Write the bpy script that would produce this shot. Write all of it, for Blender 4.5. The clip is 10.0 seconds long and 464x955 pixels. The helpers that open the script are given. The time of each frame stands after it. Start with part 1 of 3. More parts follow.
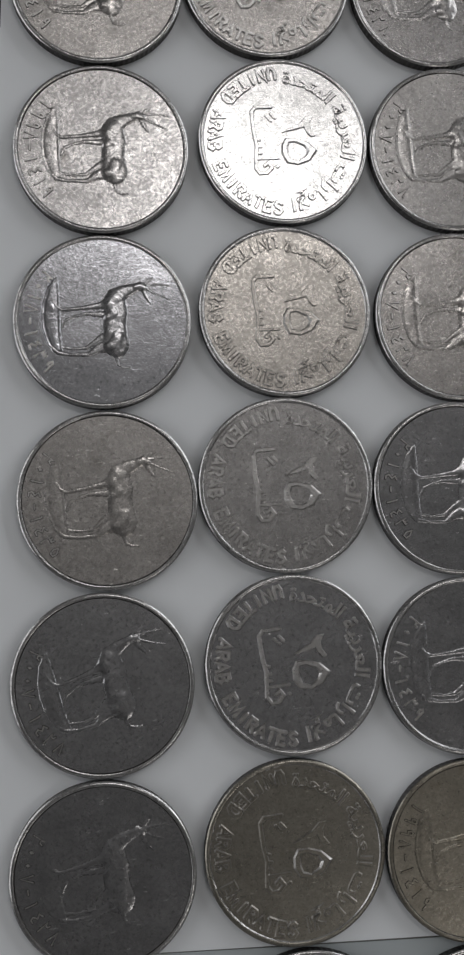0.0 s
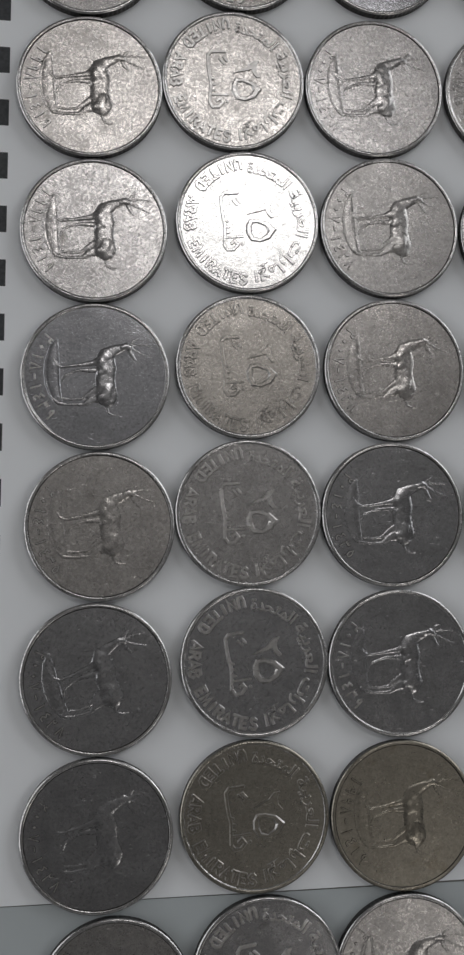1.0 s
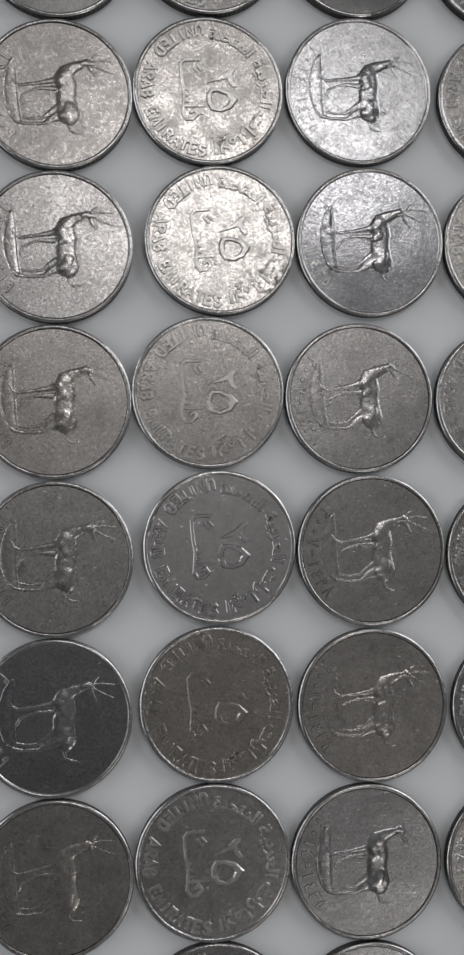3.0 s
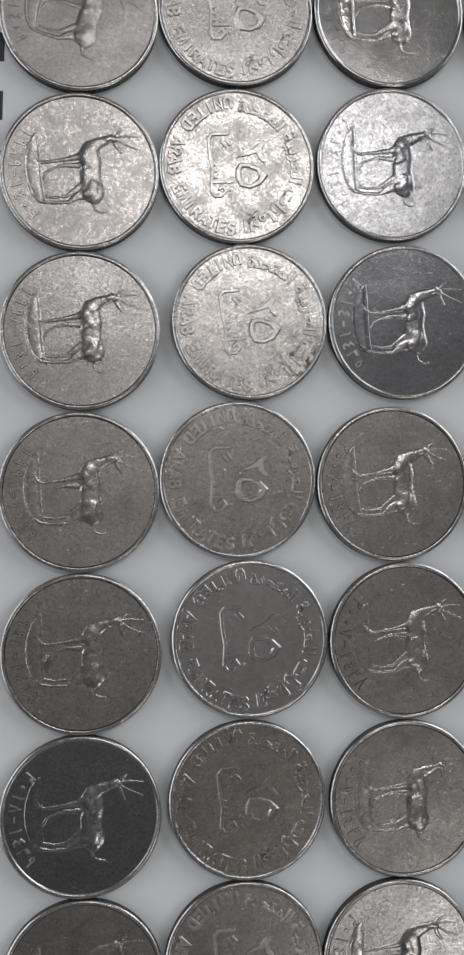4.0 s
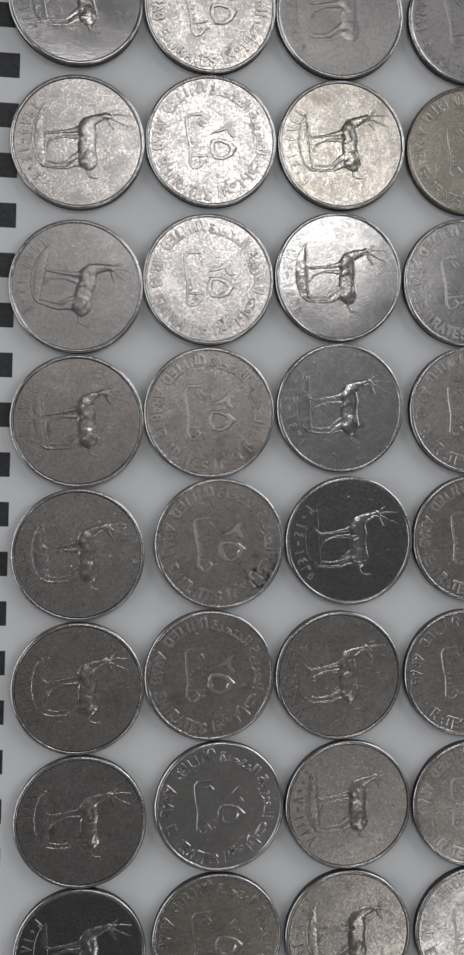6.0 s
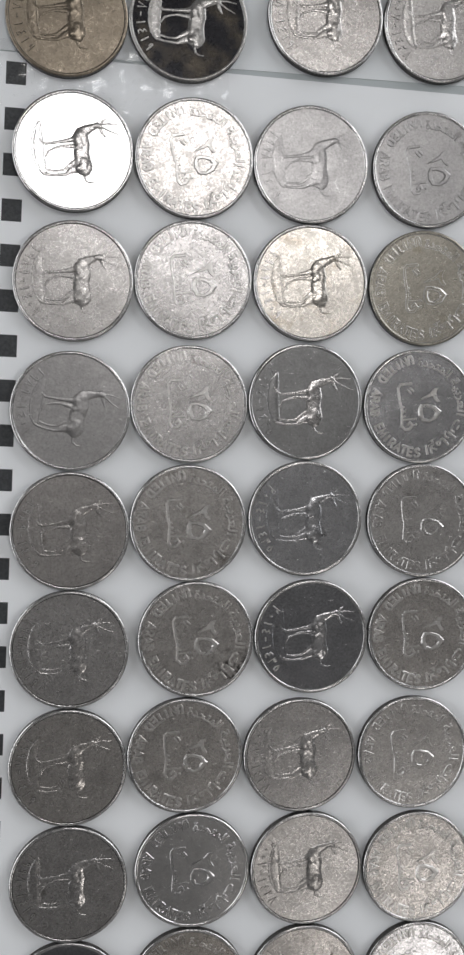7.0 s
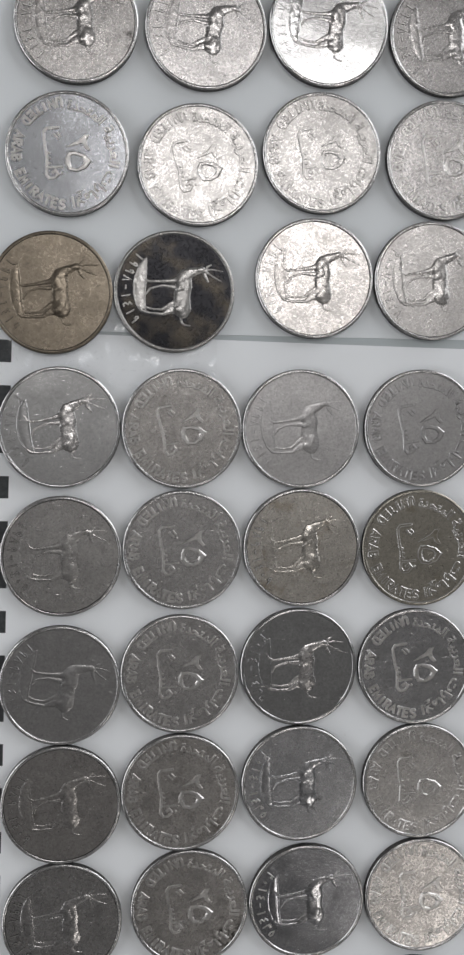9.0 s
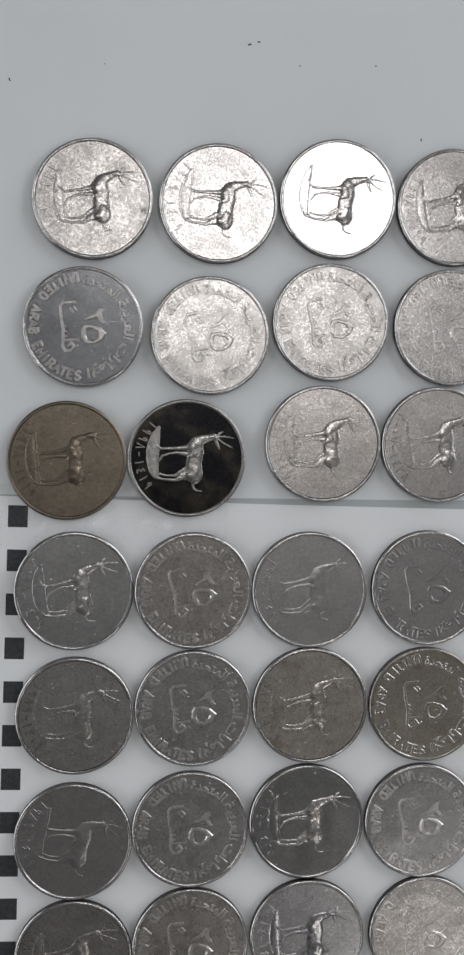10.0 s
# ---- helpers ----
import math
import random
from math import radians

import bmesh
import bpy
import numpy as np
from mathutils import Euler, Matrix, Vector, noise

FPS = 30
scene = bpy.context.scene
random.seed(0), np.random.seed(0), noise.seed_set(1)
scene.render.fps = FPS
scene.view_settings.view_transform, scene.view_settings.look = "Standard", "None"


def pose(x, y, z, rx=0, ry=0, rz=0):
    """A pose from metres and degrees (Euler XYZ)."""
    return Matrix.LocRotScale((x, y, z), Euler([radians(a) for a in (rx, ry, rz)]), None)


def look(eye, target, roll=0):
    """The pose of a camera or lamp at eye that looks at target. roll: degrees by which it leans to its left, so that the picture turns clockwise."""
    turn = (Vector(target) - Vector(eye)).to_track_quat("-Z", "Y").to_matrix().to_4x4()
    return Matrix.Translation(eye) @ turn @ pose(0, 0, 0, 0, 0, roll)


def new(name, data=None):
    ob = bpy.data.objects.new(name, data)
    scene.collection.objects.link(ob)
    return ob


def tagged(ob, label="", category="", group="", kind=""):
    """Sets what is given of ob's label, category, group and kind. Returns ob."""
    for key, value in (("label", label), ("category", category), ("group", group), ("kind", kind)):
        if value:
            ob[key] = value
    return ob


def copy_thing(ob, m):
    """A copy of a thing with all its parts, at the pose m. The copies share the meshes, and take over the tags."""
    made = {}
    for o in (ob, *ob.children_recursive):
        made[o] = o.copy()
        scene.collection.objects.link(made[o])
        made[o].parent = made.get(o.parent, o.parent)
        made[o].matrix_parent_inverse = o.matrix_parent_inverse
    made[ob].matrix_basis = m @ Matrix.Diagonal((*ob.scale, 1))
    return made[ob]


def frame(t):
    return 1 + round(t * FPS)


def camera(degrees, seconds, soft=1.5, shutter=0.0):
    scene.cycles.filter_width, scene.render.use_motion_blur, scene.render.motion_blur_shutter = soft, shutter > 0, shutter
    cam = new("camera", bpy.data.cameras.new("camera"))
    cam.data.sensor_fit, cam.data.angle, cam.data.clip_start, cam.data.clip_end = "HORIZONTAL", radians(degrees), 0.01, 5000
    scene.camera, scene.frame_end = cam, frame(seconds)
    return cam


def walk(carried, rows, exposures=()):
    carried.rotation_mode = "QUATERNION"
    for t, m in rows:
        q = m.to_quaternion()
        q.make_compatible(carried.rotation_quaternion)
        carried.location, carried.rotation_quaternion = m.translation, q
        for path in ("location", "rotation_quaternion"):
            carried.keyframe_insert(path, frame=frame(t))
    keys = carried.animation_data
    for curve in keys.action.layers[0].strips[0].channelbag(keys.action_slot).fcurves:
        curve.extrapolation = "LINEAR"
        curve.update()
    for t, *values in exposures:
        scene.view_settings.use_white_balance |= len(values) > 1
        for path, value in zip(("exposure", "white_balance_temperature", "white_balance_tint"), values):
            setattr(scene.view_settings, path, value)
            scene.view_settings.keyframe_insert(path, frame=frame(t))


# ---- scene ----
EXPOSURES = [  # seconds, stops
    (0.0, -0.32), (0.5, -0.17), (1.0, -0.26), (2.5, -0.2), (4.0, 0.08), (4.5, 0.13), (5.0, -0.26), (5.5, -0.32),
    (7.0, 0.40), (7.5, 0.40), (8.5, 0.34), (9.0, 0.3), (9.5, 0.15), (10.0, 0.13),
]
cam = camera(24.67, 10.0, soft=2.6)
PATH = [  # seconds, place in metres, turn in degrees
    (0, -0.00057, -0.02967, 0.11987, 5.769, -6.993, -1.455),
    (0.5, -0.00083, -0.03034, 0.13736, 4.607, -6.479, -1.443),
    (1, -0.00028, -0.02516, 0.14456, 4.581, -7.282, -1.386),
    (1.5, -0.00068, -0.01166, 0.14135, 4.258, -6.462, -1.101),
    (1.8, -0.00349, -0.00462, 0.15151, 4.533, -7.313, -0.708),
    (2, -0.00230, 0.00078, 0.15306, 4.641, -7.293, -0.577),
    (2.5, 0.00452, 0.01144, 0.14475, 3.645, -6.946, -0.251),
    (2.7, 0.00614, 0.01800, 0.14189, 3.148, -6.922, -0.122),
    (3.8, 0.00521, 0.03301, 0.13635, 2.109, -7.096, -0.186),
    (4, 0.00260, 0.03872, 0.13567, 1.531, -6.990, -0.174),
    (4.5, 0.00344, 0.04695, 0.14600, 1.412, -7.259, -0.155),
    (5, 0.00087, 0.05360, 0.14422, 1.231, -7.842, -0.199),
    (5.5, 0.00159, 0.05975, 0.14745, 0.728, -7.705, -0.327),
    (5.7, 0.00246, 0.06577, 0.15251, 0.122, -7.383, -0.194),
    (6.8, 0.00059, 0.09346, 0.18409, -2.207, -8.214, 0.600),
    (7, 0.00014, 0.09823, 0.18194, -2.608, -8.525, 0.896),
    (7.5, 0.00021, 0.10645, 0.17889, -2.882, -8.389, 0.808),
    (8, 0.00476, 0.11705, 0.17787, -2.878, -7.298, 0.646),
    (8.2, 0.00703, 0.12273, 0.17964, -2.448, -6.356, 0.566),
    (8.5, 0.00750, 0.13231, 0.17787, -3.103, -6.739, 0.332),
    (9, 0.00822, 0.14502, 0.17874, -2.890, -6.516, 0.221),
    (9.5, 0.00672, 0.15759, 0.17837, -2.486, -6.514, 0.031),
    (10, 0.00810, 0.17056, 0.18192, -2.195, -5.828, 0.414),
]
walk(cam, [(t, pose(x, y, z, rx, ry, rz)) for t, x, y, z, rx, ry, rz in PATH],
     exposures=EXPOSURES)

MM = 0.001

# ---- light ----
world = bpy.data.worlds.new("room_dark")
world.use_nodes = True
world.node_tree.nodes["Background"].inputs[0].default_value = (0.5, 0.52, 0.55, 1)
world.node_tree.nodes["Background"].inputs[1].default_value = 0.02
scene.world = world


def area_lamp(name, eye, target, size, watts, colour, shape="DISK", size_y=None):
    data = bpy.data.lights.new(name, "AREA")
    data.shape, data.size, data.energy, data.color = shape, size, watts, colour
    if size_y:
        data.size_y = size_y
    ob = new(name, data)
    ob.matrix_world = look(eye, target)
    return ob


area_lamp("hanging_lamp_light", (0.13, 0.37, 0.90), (0.10, 0.2, 0), 0.34, 0.80, (1.0, 0.985, 0.97), "RECTANGLE", 0.16)
# added unseen lamp: brightens the patch of ceiling that the coins mirror
area_lamp("hanging_lamp_uplight", (0.10, 0.36, 1.25), (0.06, 0.34, 1.85), 0.34, 2.6, (1.0, 0.985, 0.97), "RECTANGLE", 0.16)
area_lamp("ceiling_light", (0.75, -0.95, 1.70), (0.3, -0.2, 0), 0.45, 1.7, (1.0, 0.965, 0.92))
# broad unseen fill lights, added on both sides to soften shadows and outline relief
area_lamp("east_window_light", (1.5, 0.75, 0.72), (0, 0.25, 0.15), 2.0, 19.0, (0.96, 0.98, 1.0), "RECTANGLE", 1.2)
area_lamp("west_window_light", (-1.5, 0.15, 0.72), (0, 0.1, 0.15), 2.0, 11.0, (0.97, 0.985, 1.0), "RECTANGLE", 1.2)


# ---- materials ----
class Nodes:
    """A small wrapper to write node materials in few lines."""

    def __init__(self, name):
        self.mat = bpy.data.materials.new(name)
        self.mat.use_nodes = True
        self.tree = self.mat.node_tree
        self.bsdf = self.tree.nodes["Principled BSDF"]

    def add(self, kind, **values):
        node = self.tree.nodes.new(kind)
        for key, value in values.items():
            if key in ("operation", "blend_type", "data_type", "feature", "interpolation_type"):
                setattr(node, key, value)
            else:
                node.inputs[key].default_value = value
        return node

    def link(self, a, b):
        self.tree.links.new(a, b)

    def coords(self, spread=0.05):
        tex, info = self.add("ShaderNodeTexCoord"), self.add("ShaderNodeObjectInfo")
        mul = self.add("ShaderNodeVectorMath", operation="ADD")
        scale = self.add("ShaderNodeMath", operation="MULTIPLY")
        scale.inputs[1].default_value = spread
        self.link(info.outputs["Random"], scale.inputs[0])
        self.link(tex.outputs["Object"], mul.inputs[0])
        self.link(scale.outputs[0], mul.inputs[1])
        return mul.outputs[0]

    def noise(self, vec, scale, detail=4.0, rough=0.6):
        node = self.add("ShaderNodeTexNoise", Scale=scale, Detail=detail, Roughness=rough)
        self.link(vec, node.inputs["Vector"])
        return node.outputs["Fac"]

    def span(self, value, a, b, c, d):
        node = self.add("ShaderNodeMapRange")
        for key, number in zip((1, 2, 3, 4), (a, b, c, d)):
            node.inputs[key].default_value = number
        self.link(value, node.inputs[0])
        return node.outputs[0]

    def mix(self, fac, a, b):
        node = self.add("ShaderNodeMix", data_type="RGBA")
        if isinstance(fac, float):
            node.inputs[0].default_value = fac
        else:
            self.link(fac, node.inputs[0])
        for socket, colour in ((node.inputs[6], a), (node.inputs[7], b)):
            if isinstance(colour, tuple):
                socket.default_value = (*colour, 1)
            else:
                self.link(colour, socket)
        return node.outputs[2]

    def bump(self, height, strength, distance, before=None):
        node = self.add("ShaderNodeBump", Strength=strength, Distance=distance)
        self.link(height, node.inputs["Height"])
        if before:
            self.link(before, node.inputs["Normal"])
        return node.outputs["Normal"]


def coin_metal(name, shine, rough, stain=(0.12, 0.11, 0.09), stained=0.2, grain=0.6, scratch=0.04, patch=None, cloud=0.25):
    """Cupro-nickel: struck grain, pits, hairlines, handling stains; patch: centre and radius, in millimetres, of a cluster of spots."""
    n = Nodes(name)
    base = (0.925 * shine[0], 0.92 * shine[1], 0.93 * shine[2])

    def times(k):
        return tuple(min(0.95, k * b) for b in base)

    vec = n.coords(3.0)
    fine, mid, big = n.noise(vec, 2700, 8, 0.85), n.noise(vec, 1500, 4, 0.65), n.noise(vec, 210, 6, 0.62)
    hairlines = []
    for turn in (0.9, -0.5, 2.0):
        stretch = n.add("ShaderNodeMapping")
        stretch.inputs["Scale"].default_value = (260, 5200, 260)
        stretch.inputs["Rotation"].default_value = (0, 0, turn)
        n.link(vec, stretch.inputs["Vector"])
        hairlines.append(n.span(n.noise(stretch.outputs[0], 1.0, 2), 0.69, 0.73, 0.0, 1.0))
    tone = n.mix(n.span(mid, 0.3, 0.7, 0.0, 1.0), times(0.88), times(1.12))
    tone = n.mix(n.span(fine, 0.40, 0.56, 0.8 * grain, 0.0), tone, times(0.35))
    pits = n.span(n.noise(vec, 2300, 3, 0.7), 0.60, 0.68, 0.0, 0.7 * grain)
    tone = n.mix(pits, tone, times(0.2))
    smear = n.span(n.noise(vec, 330, 5, 0.7), 0.42, 0.66, 0.0, 0.15 + 0.35 * grain)
    tone = n.mix(smear, tone, times(0.55))
    clouds = n.noise(vec, 300, 9, 0.74)
    tone = n.mix(n.span(clouds, 0.47, 0.72, 0.0, cloud), tone, times(0.36))
    short = n.add("ShaderNodeMapping")
    short.inputs["Scale"].default_value = (700, 2600, 700)
    short.inputs["Rotation"].default_value = (0, 0, 0.6)
    n.link(vec, short.inputs["Vector"])
    nicks = n.span(n.noise(short.outputs[0], 1.0, 3, 0.6), 0.69, 0.73, 0.0, 0.8)
    tone = n.mix(nicks, tone, times(1.6))
    spots = n.span(big, 0.70 - 0.3 * stained, 0.84 - 0.25 * stained, 0.0, 0.75)
    tone = n.mix(spots, tone, stain)
    if patch:
        tex = n.add("ShaderNodeTexCoord")
        far = n.add("ShaderNodeVectorMath", operation="DISTANCE")
        far.inputs[1].default_value = (patch[0] * MM, patch[1] * MM, 1.4 * MM)
        n.link(tex.outputs["Object"], far.inputs[0])
        near = n.span(far.outputs["Value"], patch[2] * MM, 0.3 * patch[2] * MM, 0.0, 1.0)
        both = n.add("ShaderNodeMath", operation="MULTIPLY")
        n.link(near, both.inputs[0])
        n.link(n.span(n.noise(vec, 900, 5, 0.65), 0.50, 0.60, 0.0, 0.9), both.inputs[1])
        tone = n.mix(both.outputs[0], tone, (0.03, 0.027, 0.024))
    n.link(tone, n.bsdf.inputs["Base Color"])
    worn = n.span(fine, 0.40, 0.64, rough, max(rough - 0.12, 0.08))
    haze = n.add("ShaderNodeMath", operation="ADD")
    n.link(worn, haze.inputs[0])
    n.link(n.span(clouds, 0.40, 0.68, -0.03, 0.2 * cloud), haze.inputs[1])
    n.link(haze.outputs[0], n.bsdf.inputs["Roughness"])
    n.bsdf.inputs["Metallic"].default_value = 1.0
    wave = n.bump(n.noise(vec, 85, 1, 0.4), 0.5, 0.0003)
    dents = n.bump(n.noise(vec, 420, 3, 0.55), 0.1 + 0.12 * grain, 0.00004, wave)
    first = n.bump(nicks, 0.3, 0.00003, dents)
    for line in hairlines:
        first = n.bump(line, scratch * 3.5, 0.00002, first)
    second = n.bump(mid, 0.04 + grain * 0.12, 0.00005, first)
    n.link(n.bump(n.noise(vec, 3600, 3, 0.6), 0.05 + grain * 0.34, 0.00003, second), n.bsdf.inputs["Normal"])
    return n.mat


METAL = {
    "steel": coin_metal("coin_silver_grey", (0.65, 0.63, 0.615), 0.32, grain=0.85),
    "warm": coin_metal("coin_warm_silver", (0.66, 0.63, 0.60), 0.33, stained=0.22, grain=0.9),
    "blotchy": coin_metal("coin_blotchy_warm", (0.64, 0.605, 0.55), 0.33, (0.30, 0.25, 0.19), 0.5),
    "bright": coin_metal("coin_bright_silver", (0.60, 0.595, 0.59), 0.21, stained=0.05, grain=0.5, scratch=0.02, cloud=0.15),
    "dark": coin_metal("coin_polished_dark", (0.48, 0.48, 0.50), 0.22, stained=0.08, grain=0.9, scratch=0.025),
    "worn": coin_metal("coin_worn_grey", (0.60, 0.58, 0.56), 0.35, stained=0.15, grain=0.75),
    "blue": coin_metal("coin_bluish_silver", (0.43, 0.44, 0.46), 0.27, stained=0.05, grain=0.75, cloud=0.15),
    "dull": coin_metal("coin_dull_grey", (0.44, 0.43, 0.425), 0.40, stained=0.0, grain=0.45, scratch=0.03, cloud=0.15),
    "brown": coin_metal("coin_brown_toned", (0.27, 0.23, 0.18), 0.37, (0.13, 0.11, 0.08), 0.3),
    "olive": coin_metal("coin_olive_toned", (0.42, 0.395, 0.34), 0.36, (0.18, 0.15, 0.10), 0.25),
    "spotted": coin_metal("coin_spotted", (0.68, 0.65, 0.62), 0.32, (0.05, 0.045, 0.04), 0.12, 0.9, patch=(6.5, -5.5, 5.0)),
    "toned": coin_metal("coin_tan_spotted", (0.58, 0.545, 0.50), 0.34, stained=0.22, grain=0.8, patch=(3.2, -6.2, 1.8)),
    "pitted": coin_metal("coin_edge_pitted", (0.60, 0.58, 0.56), 0.33, grain=0.95, patch=(8.6, -3.0, 2.0)),
    "dirty": coin_metal("coin_dirty_olive", (0.40, 0.37, 0.31), 0.36, (0.16, 0.12, 0.07), 0.45),
    "darkened": coin_metal("coin_grime_mottled", (0.66, 0.63, 0.60), 0.32, (0.10, 0.085, 0.07), 0.42, 0.95, cloud=0.6),
    "flecked": coin_metal("coin_flecked", (0.54, 0.515, 0.495), 0.36, stained=0.12, grain=0.8, patch=(4.0, 6.7, 1.3)),
    "stained": coin_metal("coin_stained_silver", (0.55, 0.55, 0.56), 0.30, stained=0.12, grain=0.6, patch=(2.5, -3.0, 2.0)),
    "black": coin_metal("coin_black_patina", (0.020, 0.020, 0.022), 0.31, (0.052, 0.045, 0.036), 0.75),
    "rubbed": coin_metal("coin_rubbed_relief", (0.44, 0.43, 0.415), 0.36, stained=0.05),
    "struck": coin_metal("coin_letter_tops", (0.74, 0.72, 0.70), 0.36, stained=0.12, grain=0.5, cloud=0.4),
    # near-black tone for relief flanks, motif outlines and the rim's inner slope
    "dark_flank": coin_metal("coin_dark_flanks", (0.06, 0.056, 0.052), 0.5, stained=0.2),
    "slate": coin_metal("coin_slate_grey", (0.57, 0.565, 0.57), 0.29, stained=0.1, grain=0.8, scratch=0.05),
    "silver": coin_metal("coin_clean_silver", (0.70, 0.69, 0.68), 0.27, stained=0.05, grain=0.3, cloud=0.12),
    "rim": coin_metal("coin_rubbed_rim", (0.66, 0.65, 0.64), 0.28, stained=0.2, grain=0.6, cloud=0.4),
    # dirty reeds, with contact shade between the coins painted into the colour
    "edge": coin_metal("coin_dirty_shaded_edge", (0.09, 0.085, 0.08), 0.42, stained=0.3),
}


def paper_material(name, colour):
    n = Nodes(name)
    vec = n.coords(0.0)
    cloud, fibre = n.noise(vec, 35, 4), n.noise(vec, 2500, 4, 0.7)
    tone = n.mix(n.span(cloud, 0.3, 0.7, 0.0, 1.0), tuple(0.96 * c for c in colour), colour)
    specks = n.span(n.noise(vec, 420, 2), 0.76, 0.80, 0.0, 0.25)
    n.link(n.mix(specks, tone, (0.35, 0.34, 0.33)), n.bsdf.inputs["Base Color"])
    n.bsdf.inputs["Roughness"].default_value = 0.62
    n.link(n.bump(fibre, 0.12, 0.00003), n.bsdf.inputs["Normal"])
    return n.mat


PAPER = paper_material("white_paper", (0.865, 0.88, 0.905))
PAPER_BLANK = paper_material("blank_white_paper", (0.765, 0.79, 0.815))
PAPER_COOL = paper_material("cool_white_paper", (0.46, 0.495, 0.51))


def toner_material():
    n = Nodes("black_toner")
    vec = n.coords(0.3)
    n.link(n.mix(n.span(n.noise(vec, 1800, 3), 0.35, 0.75, 0.0, 1.0), (0.022, 0.024, 0.028), (0.055, 0.058, 0.062)), n.bsdf.inputs["Base Color"])
    n.bsdf.inputs["Roughness"].default_value = 0.5
    return n.mat


def plain_material(name, colour, rough, scale=8.0):
    n = Nodes(name)
    vec = n.coords(0.0)
    n.link(n.mix(n.noise(vec, scale, 5), tuple(0.92 * c for c in colour), colour), n.bsdf.inputs["Base Color"])
    n.bsdf.inputs["Roughness"].default_value = rough
    n.link(n.bump(n.noise(vec, scale * 30, 3), 0.08, 0.002), n.bsdf.inputs["Normal"])
    return n.mat


TONER = toner_material()
WALL = plain_material("wall_paint", (0.60, 0.60, 0.60), 0.9)
CEILING = plain_material("ceiling_boards", (0.30, 0.30, 0.298), 0.8)
TABLE = plain_material("table_laminate", (0.22, 0.21, 0.20), 0.45, 20)
FLOOR = plain_material("floor_tile", (0.42, 0.40, 0.37), 0.5)


# ---- building helpers ----
def mesh_of(name, verts, faces, material, smooth=False):
    me = bpy.data.meshes.new(name)
    me.from_pydata(verts, [], faces)
    me.polygons.foreach_set("use_smooth", [smooth] * len(me.polygons))
    me.materials.append(material)
    me.update()
    return me


def part(name, me, parent, label=""):
    """Links one mesh as ONE object under a thing or a part."""
    ob = new(name, me)
    ob.parent = parent
    return tagged(ob, label)


def box_mesh(name, x0, y0, z0, x1, y1, z1, material):
    v = [(x, y, z) for z in (z0, z1) for y in (y0, y1) for x in (x0, x1)]
    f = [(0, 2, 3, 1), (4, 5, 7, 6), (0, 1, 5, 4), (2, 6, 7, 3), (0, 4, 6, 2), (1, 3, 7, 5)]
    return mesh_of(name, v, f, material)


def structure(name, box, material, label, category):
    return tagged(new(name, box_mesh(name, *box, material)), label, category, kind="structure")


# ---- the room that closes the place ----
structure("floor", (-1.7, -1.7, -0.80, 1.7, 1.9, -0.75), FLOOR, "plain grey floor beneath the table", "floor")
structure("ceiling", (-1.7, -1.7, 1.85, 1.7, 1.9, 1.95), CEILING, "dark ceiling over the table", "ceiling")
structure("wall_north", (-1.7, 1.8, -0.75, 1.7, 1.9, 1.85), WALL, "plain pale wall beyond the table", "wall")
structure("wall_south", (-1.7, -1.7, -0.75, 1.7, -1.6, 1.85), WALL, "plain pale wall behind the table", "wall")
structure("wall_east", (1.6, -1.6, -0.75, 1.7, 1.8, 1.85), WALL, "plain pale wall beside the table", "wall")
structure("wall_west", (-1.7, -1.6, -0.75, -1.6, 1.8, 1.85), WALL, "plain pale wall beside the table", "wall")


def build_table():
    table = tagged(new("table"), "plain laminate table under the paper sheets", "table")
    table.location = (0.1, 0.1, -0.75)
    part("tabletop", box_mesh("tabletop", -0.6, -0.5, 0.72, 0.6, 0.5, 0.74974, TABLE), table)
    leg = box_mesh("leg", -0.025, -0.025, 0, 0.025, 0.025, 0.72, TABLE)
    for x in (-0.55, 0.55):
        for y in (-0.45, 0.45):
            part("leg", leg, table).location = (x, y, 0)
    return table


build_table()


# ---- paper sheets ----
def sheet_mesh(name, x0, y0, x1, y1, top, material, slope0=0.0, slope1=0.0):
    """A sheet of paper with slightly skew lower and upper edges, in metres."""
    n, v, f = 24, [], []
    for i in range(n + 1):
        s = i / n
        x = x0 + s * (x1 - x0)
        wob = 0.00012 * math.sin(9 * s + x0 * 90)
        for y, z in ((y0 + slope0 * (s - 0.5) + wob, top), (y1 + slope1 * (s - 0.5) + wob, top), (y1 + slope1 * (s - 0.5) + wob, top - 0.0001), (y0 + slope0 * (s - 0.5) + wob, top - 0.0001)):
            v.append((x, y, z))
    for i in range(n):
        a = 4 * i
        for k in range(4):
            f.append((a + k, a + 4 + k, a + 4 + (k + 1) % 4, a + (k + 1) % 4))
    f += [(0, 1, 2, 3), (4 * n + 3, 4 * n + 2, 4 * n + 1, 4 * n)]
    return mesh_of(name, v, f, material)


